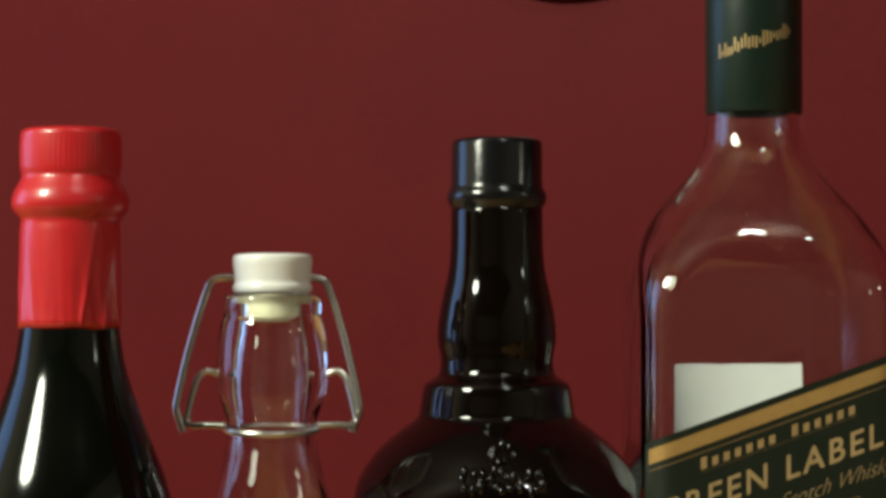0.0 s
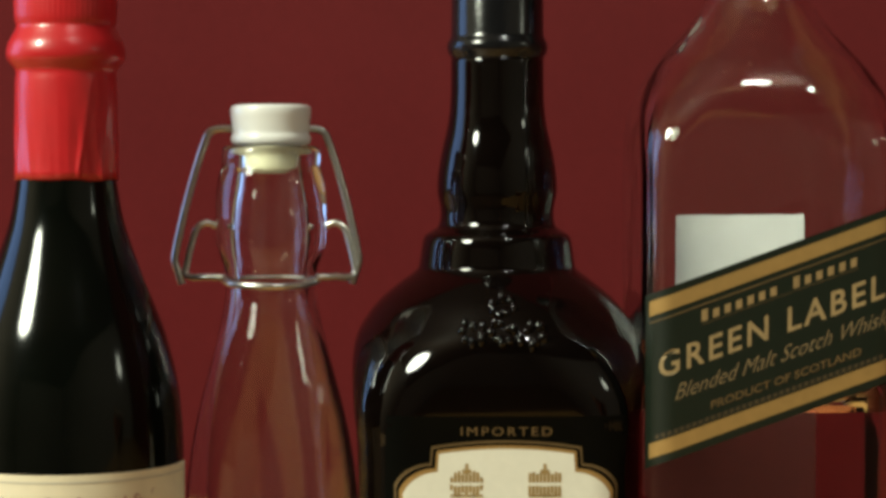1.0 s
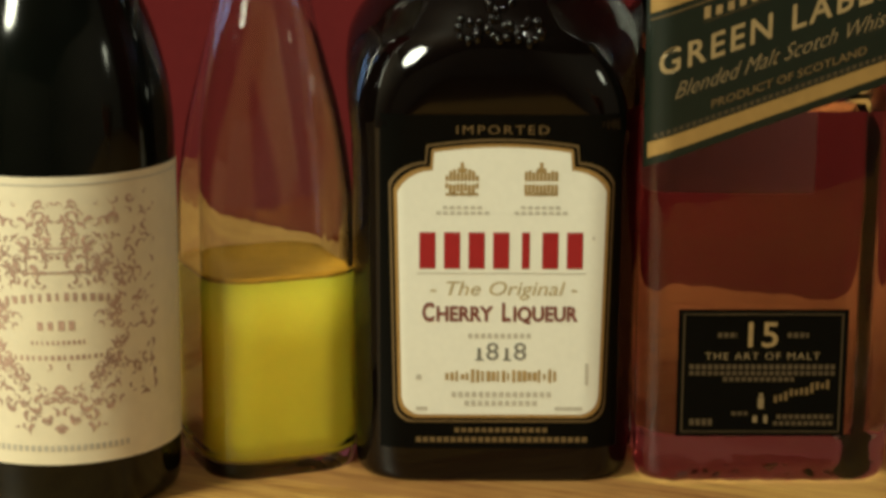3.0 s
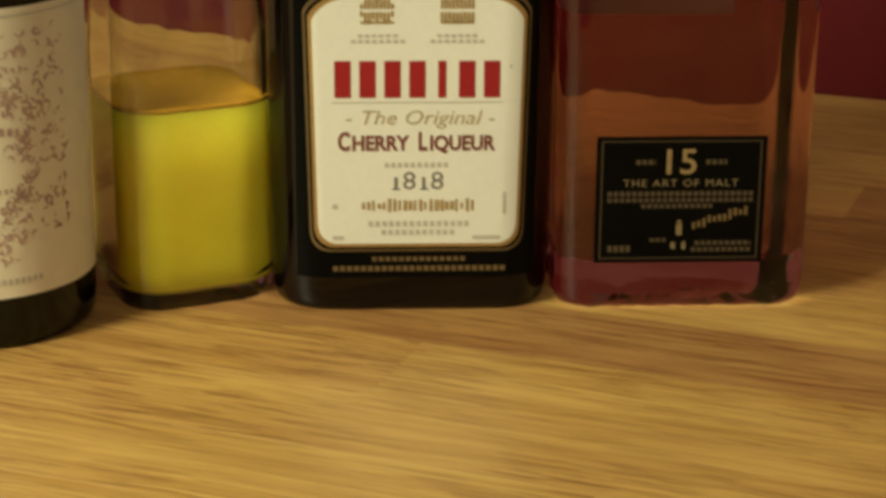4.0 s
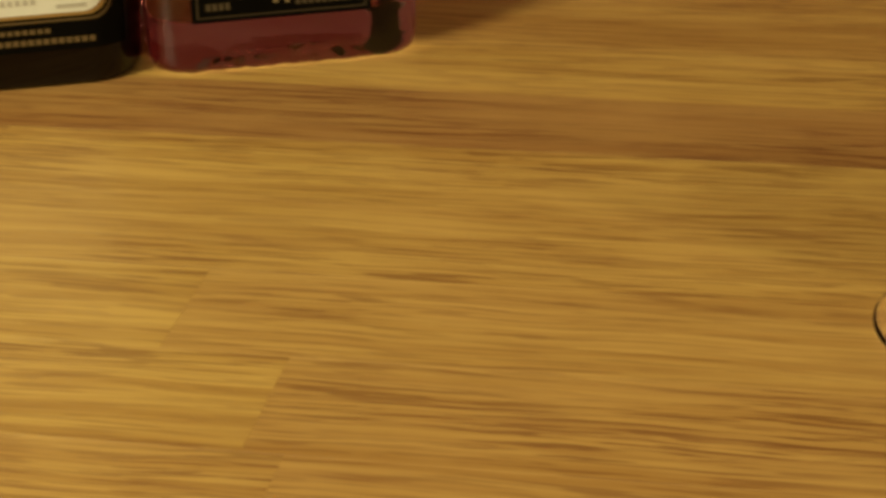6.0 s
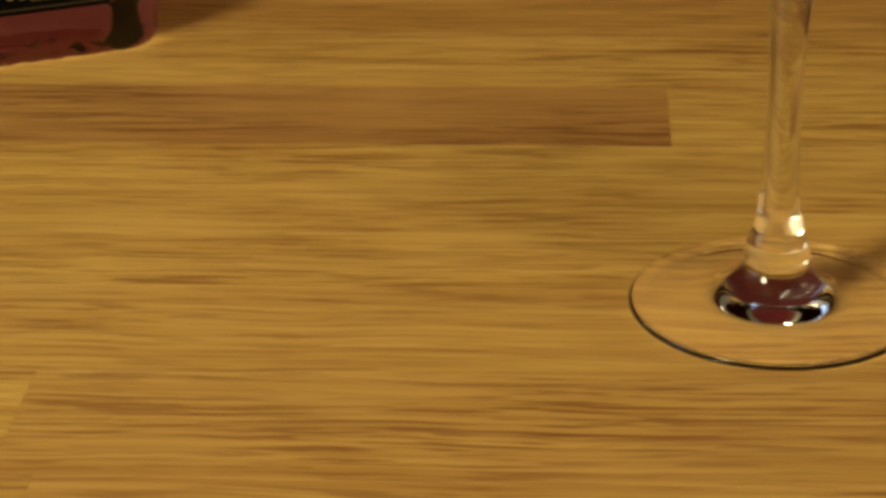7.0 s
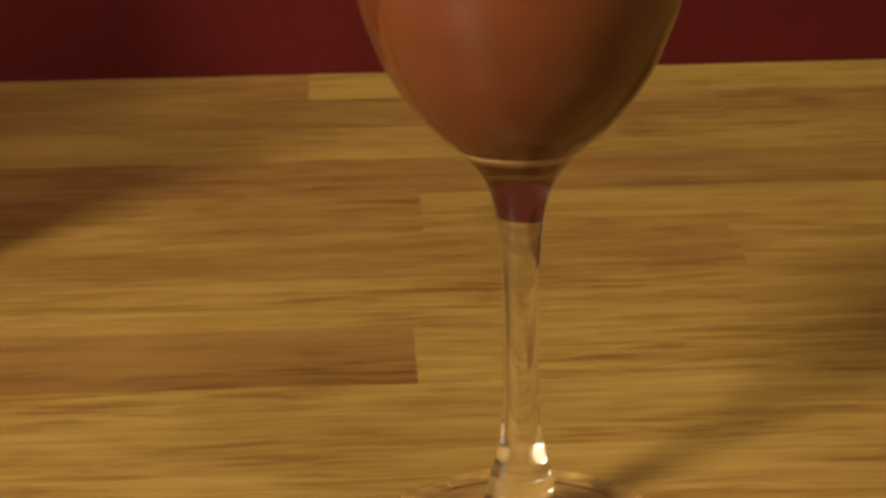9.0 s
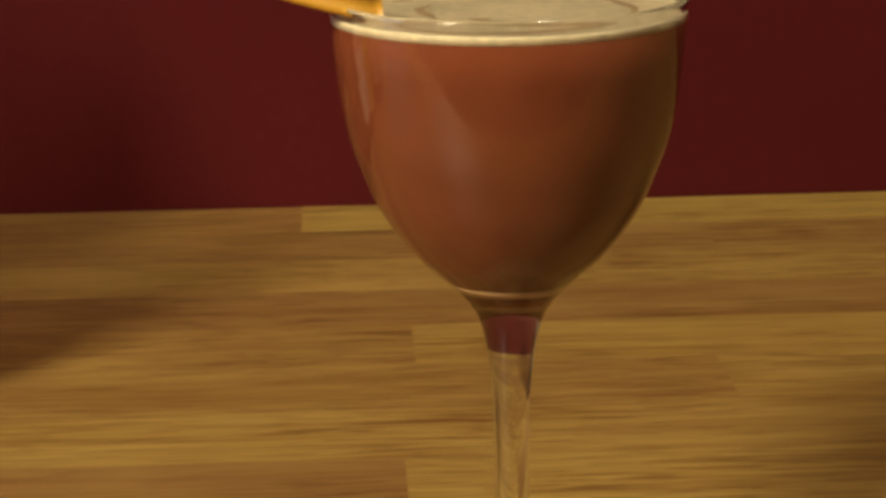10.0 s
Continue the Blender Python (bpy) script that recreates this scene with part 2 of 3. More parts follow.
def lathe(profile, seg=64, smooth=True):
    """Turns (radius, height) pairs in millimetres round z; ends with radius 0 are closed to a point."""
    verts, faces, rings = [], [], []
    for r, z in profile:
        r = max(r, 0.0)
        if r < 1e-6:
            rings.append([len(verts)])
            verts.append((0, 0, z / 1000))
        else:
            rings.append(list(range(len(verts), len(verts) + seg)))
            verts += [(r / 1000 * math.cos(2 * math.pi * k / seg), r / 1000 * math.sin(2 * math.pi * k / seg), z / 1000) for k in range(seg)]
    for a, b in zip(rings, rings[1:]):
        for k in range(seg):
            j = (k + 1) % seg
            if len(a) == 1 and len(b) == 1:
                continue
            if len(a) == 1:
                faces.append((a[0], b[j], b[k]))
            elif len(b) == 1:
                faces.append((a[k], a[j], b[0]))
            else:
                faces.append((a[k], a[j], b[j], b[k]))
    return mesh_of(verts, faces, "turned", smooth)


def rounded_square(s, hw, r):
    """Place and outward normal at the arc length s from the middle of the front of a rounded square."""
    r = min(r, hw)
    flat = hw - r
    arc = math.pi / 2 * r
    sign = 1 if s >= 0 else -1
    s = abs(s)
    if s <= flat:
        return sign * s, -hw, 0.0, -1.0
    s -= flat
    if s <= arc:
        a = s / r
        return sign * (flat + r * math.sin(a)), -(flat + r * math.cos(a)), sign * math.sin(a), -math.cos(a)
    s -= arc
    return sign * hw, -flat + s, sign * 1.0, 0.0


def loft(rows, caps=True, steps=44):
    """Rows of (z, half width, corner radius) in millimetres, joined into a closed body."""
    verts, faces, rings = [], [], []
    for z, hw, r in rows:
        r = min(r, hw)
        quarter = 2 * (hw - r) + math.pi / 2 * r
        quad = [rounded_square(quarter * (k / steps - 0.5), hw, r)[:2] for k in range(steps)]
        ring = []
        for q in range(4):
            c, s = round(math.cos(q * math.pi / 2)), round(math.sin(q * math.pi / 2))
            for x, y in quad:
                ring.append(len(verts))
                verts.append(((x * c - y * s) / 1000, (x * s + y * c) / 1000, z / 1000))
        rings.append(ring)
    n = len(rings[0])
    for a, b in zip(rings, rings[1:]):
        for k in range(n):
            faces.append((a[k], a[(k + 1) % n], b[(k + 1) % n], b[k]))
    if caps:
        faces.append(tuple(reversed(rings[0])))
        faces.append(tuple(rings[-1]))
    return mesh_of(verts, faces, "lofted", True)


def interp(rows, z, col):
    return float(np.interp(z, [r[0] for r in rows], [r[col] for r in rows]))


def tube(points, radius, name="wire", res=3):
    """A round wire through points, as a mesh."""
    cu = bpy.data.curves.new(name, "CURVE")
    cu.dimensions, cu.bevel_depth, cu.bevel_resolution, cu.use_fill_caps = "3D", radius, res, True
    sp = cu.splines.new("POLY")
    sp.points.add(len(points) - 1)
    for p, q in zip(sp.points, points):
        p.co = (*q, 1)
    ob = new("made", cu)
    bpy.context.view_layer.update()
    me = bpy.data.meshes.new_from_object(ob.evaluated_get(bpy.context.evaluated_depsgraph_get()))
    bpy.data.objects.remove(ob)
    me.shade_smooth()
    return me


# ---- print on surfaces: (s, z) in millimetres on a wrap function ----
def sheet(wrap, s0, s1, low, high, lift, nx=40, ny=10):
    """A thin sheet between two height curves low(s) and high(s), bent on to the surface."""
    verts, faces = [], []
    for i in range(nx + 1):
        s = s0 + (s1 - s0) * i / nx
        a, b = low(s), high(s)
        for j in range(ny + 1):
            verts.append(wrap(s, a + (b - a) * j / ny, lift))
    for i in range(nx):
        for j in range(ny):
            k = i * (ny + 1) + j
            faces.append((k, k + ny + 1, k + ny + 2, k + 1))
    return mesh_of(verts, faces, "sheet", True)


def bars(wrap, rects, lift, slope=0.0):
    """Small printed bars (s0, s1, z0, z1), joined."""
    verts, faces = [], []
    for s0, s1, z0, z1 in rects:
        n = max(1, int(abs(s1 - s0) / 2.5))
        for i in range(n):
            a, b = s0 + (s1 - s0) * i / n, s0 + (s1 - s0) * (i + 1) / n
            k = len(verts)
            verts += [wrap(a, z0 + slope * a, lift), wrap(b, z0 + slope * b, lift), wrap(b, z1 + slope * b, lift), wrap(a, z1 + slope * a, lift)]
            faces.append((k, k + 1, k + 2, k + 3))
    return mesh_of(verts, faces, "bars")


def lettering(wrap, body, s_mid, z_base, width, height, lift, slope=0.0, shear=0.0, bold=0.0, track=1.0):
    """Words in the built-in font, fitted to a width and a capital height in millimetres, bent on to the surface."""
    cu = bpy.data.curves.new("words", "FONT")
    cu.body, cu.align_x, cu.size, cu.offset, cu.resolution_u, cu.space_character = body, "CENTER", 1.0, bold, 3, track
    ob = new("made", cu)
    bpy.context.view_layer.update()
    me = bpy.data.meshes.new_from_object(ob.evaluated_get(bpy.context.evaluated_depsgraph_get()))
    bpy.data.objects.remove(ob)
    xs = [v.co.x for v in me.vertices]
    mid, span = (min(xs) + max(xs)) / 2, max(xs) - min(xs)
    for v in me.vertices:
        y = v.co.y / 0.69 * height
        s = s_mid + (v.co.x - mid) / span * width + shear * y
        v.co = wrap(s, z_base + y + slope * s, lift)
    return me


def scribble(rng, s0, s1, z_mid, h, n):
    """Short bars that stand for handwriting that cannot be read."""
    out = []
    for i in range(n):
        a = s0 + (s1 - s0) * i / n
        k = rng.uniform(0.35, 1.0)
        out.append((a, a + (s1 - s0) / n * rng.uniform(0.4, 0.8), z_mid - h * 0.4 * k, z_mid + h * 0.6 * k))
    return out


# ---- setting ----
WALL_Y, STRIP, ROW0 = 0.3096, 0.0416, -0.0232
rooms = [("floor", (-1.9, 2.4, -4.8, 0.47, -0.98, -0.90), FLOOR, "brown board floor of the room"),
         ("ceiling", (-1.9, 2.4, -4.8, 0.47, 1.60, 1.68), DARK_CEILING, "unseen ceiling of the room, coloured dark as if unlit"),
         ("wall_north", (-1.9, 2.4, WALL_Y, 0.47, -0.90, 1.60), RED_WALL, "dark red painted wall behind the counter"),
         ("wall_east", (2.2, 2.4, -4.6, WALL_Y, -0.90, 1.60), PALE_WALL, "pale painted side wall of the room"),
         ("wall_south", (-1.9, 2.4, -4.8, -4.6, -0.90, 1.60), PALE_WALL, "pale painted wall behind the camera")]
for nm, b, mat, lab in rooms:
    tagged(part(nm, box(*b), mat), lab, nm.split("_")[0], kind="structure")
bm = box(-1.9, -1.7, -4.6, -0.75, -0.9, 1.6)
for b in ((-1.9, -1.7, 0.05, WALL_Y, -0.9, 1.6), (-1.9, -1.7, -0.75, 0.05, -0.9, 0.1), (-1.9, -1.7, -0.75, 0.05, 1.05, 1.6)):
    extra = bpy.data.meshes.new("made")
    bb = box(*b)
    bb.to_mesh(extra)
    bb.free()
    bm.from_mesh(extra)
tagged(part("wall_west", bm, PALE_WALL), "pale painted side wall with a window opening", "wall", kind="structure")
tagged(part("counter_base", box(-1.7, 2.2, -0.32, WALL_Y - 0.002, -0.90, -0.041, 0.003), CABINET), "plain painted base under the wooden worktop", "cabinet", kind="structure")

# worktop of glued oak strips; each row's known butt joints
JOINTS = {0: [0.2565], 2: [0.3565], 3: [0.2625], 4: [0.1076], 7: [0.2248], -1: [0.012, 0.72], -2: [-0.3, 0.66], 1: [-0.35, 0.8], 5: [-0.3, 0.75], -5: [0.70], -3: [0.0915], -4: [0.1207]}
TONES = {(0, 0.2565): 0.76, (2, 0.3565): 0.92, (3, 0.2625): 0.92, (7, 0.2248): 0.88, (-3, 0.0915): 1.06, (-4, 0.1207): 1.05, (-1, 0.012): 0.95}
worktop = thing("worktop", pose(0, 0, 0), "oiled oak butcher-block worktop of glued strips against a red wall", "worktop", kind="structure")
part("core", box(-1.69, 2.19, -0.354, WALL_Y - 0.0015, -0.040, -0.012, 0.002), WOOD, worktop)["tone"] = 0.8
rng = random.Random(5)
for k in range(-8, 8):
    y0, y1 = ROW0 + k * STRIP, ROW0 + (k + 1) * STRIP
    cuts = list(JOINTS.get(k, [rng.uniform(-0.2, 0.55)]))
    while cuts[0] > -1.69:
        cuts.insert(0, cuts[0] - rng.uniform(0.30, 0.62))
    while cuts[-1] < 2.19:
        cuts.append(cuts[-1] + rng.uniform(0.30, 0.62))
    for a, b in zip(cuts, cuts[1:]):
        a, b = max(a, -1.69), min(b, 2.19)
        if b - a < 0.01:
            continue
        mx, my = (a + b) / 2, (y0 + y1) / 2
        ob = part("plank", box(a - mx, b - mx, y0 - my, y1 - my - (0.0015 if k == 7 else 0), -0.006, 0.006, 0.00006), WOOD, worktop)
        ob.location = (mx, my, -0.006)
        ob["tone"] = TONES.get((k, b), rng.uniform(0.92, 1.07))
        if k == 7 and abs(a - 0.2248) < 1e-6:
            ob["tone"] = 1.16
        if k in (-5, -4, -3) and b > 0.2:
            ob["tone"] = (0.90, 0.93, 0.96)[k + 5]
        if k in (-2, 1) and a < 0.1 < b:
            ob["tone"] = 1.0
        if k == 6:
            ob["tone"] = 0.88
        if k == 4 and abs(a - 0.1076) < 1e-6:
            ob["tone"] = 0.80

# dark round plate high on the wall, only its lower rim is in view
hung = thing("wall_plate", pose(-0.086, WALL_Y - 0.001, 0.4065, 90), "dark round metal plate hung on the red wall", "wall plate")
part("plate", lathe([(0, 0), (60, 0), (69, 2), (70, 4), (69, 6), (62, 5), (0, 4)], 64), DARK_METAL, hung)

# ---- wide-shouldered black bottle with a cream label ----
BOTTLES = "bottles on the worktop"
HB = [(0, 40.2, 17), (0.5, 41.4, 17), (1.8, 42.2, 17), (5, 42.7, 17), (14, 43.1, 17), (50, 43.6, 17), (104, 44.1, 17), (110, 44.7, 18), (114, 45.2, 20), (120, 45.7, 24),
      (125, 46.0, 29), (130, 46.0, 34), (136, 45.0, 39), (141, 42.4, 41.0), (146, 38.6, 38.6), (150, 34.3, 34.3), (153.5, 29.8, 29.8), (156, 26.4, 26.4), (157.2, 25.3, 25.3), (159, 24.9, 24.9),
      (164, 24.2, 24.2), (167, 23.4, 23.4), (168.5, 21.5, 21.5), (170, 19.2, 19.2), (172, 18.4, 18.4), (176, 18.3, 18.3), (181, 19.2, 19.2), (186, 19.1, 19.1), (191, 18.4, 18.4), (196, 17.4, 17.4),
      (201, 16.2, 16.2), (206, 15.4, 15.4), (212, 15, 15), (218, 14.9, 14.9), (224, 14.9, 14.9)]
HB = [(z * 1.0215, hw * 1.012, r * 1.012) for z, hw, r in curve_through(HB, 3)]
liqueur = thing("liqueur_bottle", pose(-0.0176, 0.0397, 0, 0, 0, 23.0), "black glossy liqueur bottle with cream label and bulging neck", "bottle", BOTTLES)
part("body", loft(HB), DARK_GLASS, liqueur)
part("cap", lathe([(r * 1.015, z * 1.0215) for r, z in [(0, 245.8), (13.2, 245.8), (14.3, 245.2), (14.7, 244), (14.8, 231), (15.2, 229.6), (16, 228.4), (16.2, 226.6), (15.6, 224.8), (14.9, 224), (14.7, 221.5), (0, 221.5)]], 64), BLACK_CAP, liqueur, "black screw cap")


def on_liqueur(s, z, h):
    s, z = s + 1.7, z * 0.992
    hw, r = interp(HB, z, 1), interp(HB, z, 2)
    x, y, nx, ny = rounded_square(s, hw, r)
    return Vector(((x + nx * h) / 1000, (y + ny * h) / 1000, z / 1000))


def frame_shape(grow):
    """Lower and upper outline of the shaped front label, wider by grow."""
    def half(z):
        return 30.3 + (z - 22) / 68 * 1.5 + grow

    def high(s):
        s = abs(s)
        if s <= 19.6 + grow:
            return 107.8 + grow - 1.6 * (s / 19.6) ** 2
        if s <= 31.0 + grow:
            t = min(1, (s - 19.6 - grow) / 11.4)
            return 90.2 + grow + 10.4 * math.sqrt(max(0, 1 - t * t))
        return 90.2 + grow

    def low(s):
        s, w = abs(s), half(22)
        t = max(0, s - (w - 6)) / 6
        return 22.8 - grow + 6 * (1 - math.sqrt(max(0, 1 - min(t, 1) ** 2)))
    return half(22), low, high


def liqueur_label(name, grow, lift, mat, lab):
    w, low, high = frame_shape(grow)

    def wrap(s, z, h):
        return on_liqueur(s * (1 + max(0, z - 22) / 68 * 0.045), z, h)
    return part(name, sheet(wrap, -w, w, low, high, lift, 130, 12), mat, liqueur, lab)


part("panel", sheet(on_liqueur, -37.5, 37.5, lambda s: 11.5, lambda s: 118, 0.12, 60, 16), BLACK_PAPER, liqueur, "black paper backing of the label")
liqueur_label("gold_border", 2.6, 0.28, DIM_GOLD, "dull gold outer border")
liqueur_label("black_line", 1.9, 0.38, BLACK_PAPER, "thin black line")
liqueur_label("gold_line", 1.1, 0.48, GOLD, "gold inner border")
face = liqueur_label("front_label", 0.0, 0.60, CREAM, "cream paper label with red and brown print")
L1 = 0.75
brand = part("brand_mark", bars(on_liqueur, [(-26, 26, 68.2, 68.5)], L1), FAINT_INK, face, "row of plain red blocks")
for i in range(7):
    a = -25.6 + i * 7.5
    w = 2.4 if i == 4 else 4.9
    part("block", bars(on_liqueur, [(a + (5.9 - w) / 2, a + (5.9 + w) / 2, 69.8, 81.3)], L1), RED_INK, brand)
part("lettering", lettering(on_liqueur, "IMPORTED", 0, 111.9, 28, 2.7, 0.3, track=1.3), DIM_GOLD, liqueur, "gold word on black")
part("lettering", lettering(on_liqueur, "- The Original -", 0.4, 61.4, 45, 4.4, L1, shear=0.3), THIN_GOLD, face, "gold slanted words")


def set_words(pieces, z, mat, lab, bold):
    """Words of unlike capitals: (letters, left, right, height)."""
    bm = bmesh.new()
    for body, s0, s1, h in pieces:
        bm.from_mesh(lettering(on_liqueur, body, (s0 + s1) / 2, z, s1 - s0, h, L1, bold=bold))
    return part("lettering", bm, mat, face, lab)


set_words((("C", -24.2, -20.5, 5.6), ("HERRY", -19.8, -2.4, 4.5), ("L", 0.3, 3.0, 5.6), ("IQUEUR", 3.8, 23.7, 4.5)), 53.2, BROWN_INK, "brown small capitals", 0.035)
set_words((("1", -7.1, -6.1, 3.9), ("8", -4.4, -0.6, 5.6), ("1", 1.4, 2.4, 3.9), ("8", 4.1, 7.9, 5.6)), 40.6, GREY_INK, "grey old-style year", 0.0)
part("serif", bars(on_liqueur, [(-7.8, -5.2, 40.4, 40.9), (0.7, 3.3, 40.4, 40.9)], L1), GREY_INK, face)
rng = random.Random(3)
part("signature", bars(on_liqueur, scribble(rng, -17, 18, 35, 4.4, 22), L1), PALE_GOLD, face, "gold handwriting")
small = []
for z, w, step, h in ((48.4, 10, 2.0, 1.5), (29.4, 15, 2.1, 1.7), (26.6, 11, 2.1, 1.6), (88.6, 0, 1, 1)):
    small += [(a, a + step * 0.6, z - h / 2, z + h / 2) for a in np.arange(-w, w, step)]
for c in (-12.0, 11.8):
    small += [(c - 8 + i * 2.1, c - 6.6 + i * 2.1, 86.9, 87.8) for i in range(8)] + [(c - 6 + i * 2.1, c - 4.6 + i * 2.1, 88.6, 89.5) for i in range(6)]
small += [(-26, -22.5, 24.2, 25.4), (17, 25.5, 24.2, 25.4), (-26, -24.4, 34.2, 35.8), (26.2, 27, 32.5, 39.5), (27.6, 28.3, 79, 80)]
part("small_print", bars(on_liqueur, small, L1), FAINT_INK, face, "faint small print")
part("small_print", bars(on_liqueur, [(a, a + 1.5, 16.9, 18.3) for a in np.arange(-14, 14, 2.1)] + [(a, a + 1.6, 13.6, 15.3) for a in np.arange(-26, 26, 2.15)], 0.3), DIM_GOLD, liqueur, "gold small print")
for c, kind in ((-12.2, 0), (11.8, 1)):
    rects = []
    for i in range(9):
        a = -4.6 + i * 1.15
        h = (2.4, 4.4, 5.0, 3.4, 4.0, 3.4, 5.0, 4.4, 2.4)[i] if kind == 0 else (4.2, 4.6, 3.8, 4.6, 5.0, 4.6, 3.8, 4.6, 4.2)[i]
        rects += [(c + a - 0.5, c + a + 0.35, 97.2 - h * 0.9, 97.2 - h * 0.2), (c + a - 0.45, c + a + 0.4, 97.2 + 0.2, 97.2 + h * 0.75)]
    rects += [(c - 1.4, c + 1.4, 100.0, 101.4), (c - 0.5, c + 0.5, 101.4, 103.2), (c - 5, c + 5, 92.8, 93.6)]
    part("crest", bars(on_liqueur, rects, L1), PALE_GOLD, face, "small gold crest")

# embossed crest of small beads on the shoulder
rng = random.Random(8)
bm = bmesh.new()
spots = []
for cs, cz in ((0.0, 150.2), (-8.6, 142.2), (0.6, 142.6), (9.4, 141.4)):
    for i in range(8):
        turn, far = i * 0.785 + rng.uniform(-0.25, 0.25), rng.uniform(2.2, 4.2)
        spots.append((cs + far * math.cos(turn), cz + 0.8 * far * math.sin(turn)))
for along, zz in spots:
    hw = interp(HB, zz, 1)
    a = along / hw
    x, y, nx, ny = rounded_square(a * hw, hw, interp(HB, zz, 2))
    m = Matrix.Translation((x / 1000, y / 1000, zz / 1000)) @ Matrix.Diagonal((rng.uniform(0.7, 1.2), 1.0, rng.uniform(1.0, 2.0), 1))
    bmesh.ops.create_icosphere(bm, subdivisions=2, radius=0.0014, matrix=m)
tagged(part("embossed_crest", bm, DARK_GLASS, liqueur, smooth=True), kind="stuff")

# ---- square clear whisky bottle ----
JB = [(0, 35.0, 10), (0.6, 36.9, 10), (1.8, 38.0, 10), (4, 38.7, 10), (10, 38.9, 10), (60, 39.2, 10), (185, 39.6, 10), (196, 39.7, 12.5), (203, 39.3, 17.7), (209, 38.0, 23.6), (214, 36.0, 27.4), (219, 33.2, 28.6),
      (223, 30, 27.9), (227, 26.6, 25.9), (231, 23, 22.8), (235, 19.9, 19.85), (240, 17.0, 17), (246, 15.5, 15.5), (252, 15.1, 15.1), (262, 14.7, 14.7), (300, 14.4, 14.4)]
JB = [(z * 1.0255, hw * 1.02, r * 1.02) for z, hw, r in curve_through(JB, 3)]
JI = [(14, 28, 8), (15, 32, 9), (18, 34.5, 8), (24, 35.4, 7.5), (60, 35.7, 7.5), (185, 36, 7.5), (196, 36, 10.5), (203, 35.4, 15.6), (209, 34, 20.8), (214, 31.8, 23.8), (219, 28.8, 24.6), (223, 25.6, 23.7),
      (227, 22, 21.4), (231, 18.4, 18.2), (235, 15.4, 15.35), (240, 12.8, 12.8), (246, 11.6, 11.6), (252, 11.2, 11.2), (296, 10.8, 10.8)]
JI = [(z * 1.0255, hw * 1.02, r * 1.02) for z, hw, r in curve_through(JI, 3)]
whisky = thing("whisky_bottle", pose(0.0617, 0.0671, 0, 0, 0, 23.5), "clear square whisky bottle with slanted dark green label", "bottle", BOTTLES)


def hollow(outer, inner):
    a, b = loft(outer), loft(inner)
    bm = bmesh.new()
    bm.from_mesh(b)
    bmesh.ops.reverse_faces(bm, faces=bm.faces[:])
    bm.from_mesh(a)
    me = bpy.data.meshes.new("hollow")
    bm.to_mesh(me)
    bm.free()
    me.shade_smooth()
    return me


LEVEL = 118
cavity = [(LEVEL, 36.45, 7.65)] + [row for row in JI if row[0] > LEVEL]
shell = [(3.4, 24, 8), (2.9, 29, 9), (0.9, 33.4, 10)] + [(max(z, 0.35), hw, rr) for z, hw, rr in JB]
thick = hollow(shell, cavity)
for v in thick.vertices:
    if v.co.z < 0.0045:
        v.co.z += 0.0005 + 0.0005 * noise.noise(v.co * 420)
    elif v.co.z < 0.013:
        push = 0.0009 * noise.noise(v.co * 160) * (0.013 - v.co.z) / 0.0085
        v.co.x *= 1 + push / 0.039
        v.co.y *= 1 + push / 0.039
part("glass_body", thick, CLEAR, whisky, "clear thick-walled glass").visible_shadow = False
fill = [row for row in JI if row[0] < LEVEL - 1] + [(LEVEL - 0.3, 36.4, 7.6)]
part("whisky", loft(fill), WHISKY, whisky, "amber spirit in the lower part")
part("capsule", lathe([(r * 1.02, z * 1.0245) for r, z in [(0, 312), (14.2, 312), (15.1, 311.2), (15.4, 309.5), (15.4, 253.2), (15.1, 252.6), (14.9, 252.6), (14.9, 310), (0, 310.5)]], 64), GREEN_FOIL, whisky, "dark green neck capsule")


def on_whisky(s, z, h):
    x, y, nx, ny = rounded_square(s - 0.9, interp(JB, z, 1), interp(JB, z, 2))
    return Vector(((x + nx * h) / 1000, (y + ny * h) / 1000, z / 1000))


def on_capsule(s, z, h):
    a = s / 15.71
    return Vector(((15.71 + h) * math.sin(a) / 1000, -(15.71 + h) * math.cos(a) / 1000, z / 1000))


SL, TOP0, HIGH = 0.362, 168.2, 53.4


def band(name, off0, off1, lift, mat, parent, lab, s0=-39.5, s1=39.5):
    return part(name, sheet(on_whisky, s0, s1, lambda s: TOP0 + SL * s - off1, lambda s: TOP0 + SL * s - off0, lift, 60, 6), mat, parent, lab)


slant = band("slanted_label", 0, HIGH, 0.15, GREEN_PAPER, whisky, "dark green slanted label with gold stripes", -40.5, 40.5)
band("gold_stripe", 2.4, 7.0, 0.30, GOLD, slant, "gold stripe", -38.5, 39)
band("gold_stripe", HIGH - 7.2, HIGH - 2.6, 0.30, GOLD, slant, "gold stripe", -38.5, 39)
band("thin_line", 8.8, 9.2, 0.30, DIM_GOLD, slant, "", -38.5, 39)
rng = random.Random(4)
mark = part("brand_mark", bars(on_whisky, [(-22, 26, TOP0 - 15.1, TOP0 - 14.95)], 0.32, SL), DIM_GOLD, slant, "row of plain dull gold blocks")
for i in range(14):
    if i == 7:
        continue
    a = -22 + i * 3.5
    part("block", bars(on_whisky, [(a, a + 1.9, TOP0 - 14.2, TOP0 - 14.2 + (3.6 if i in (0, 8) else 2.7))], 0.32, SL), MID_GOLD, mark)
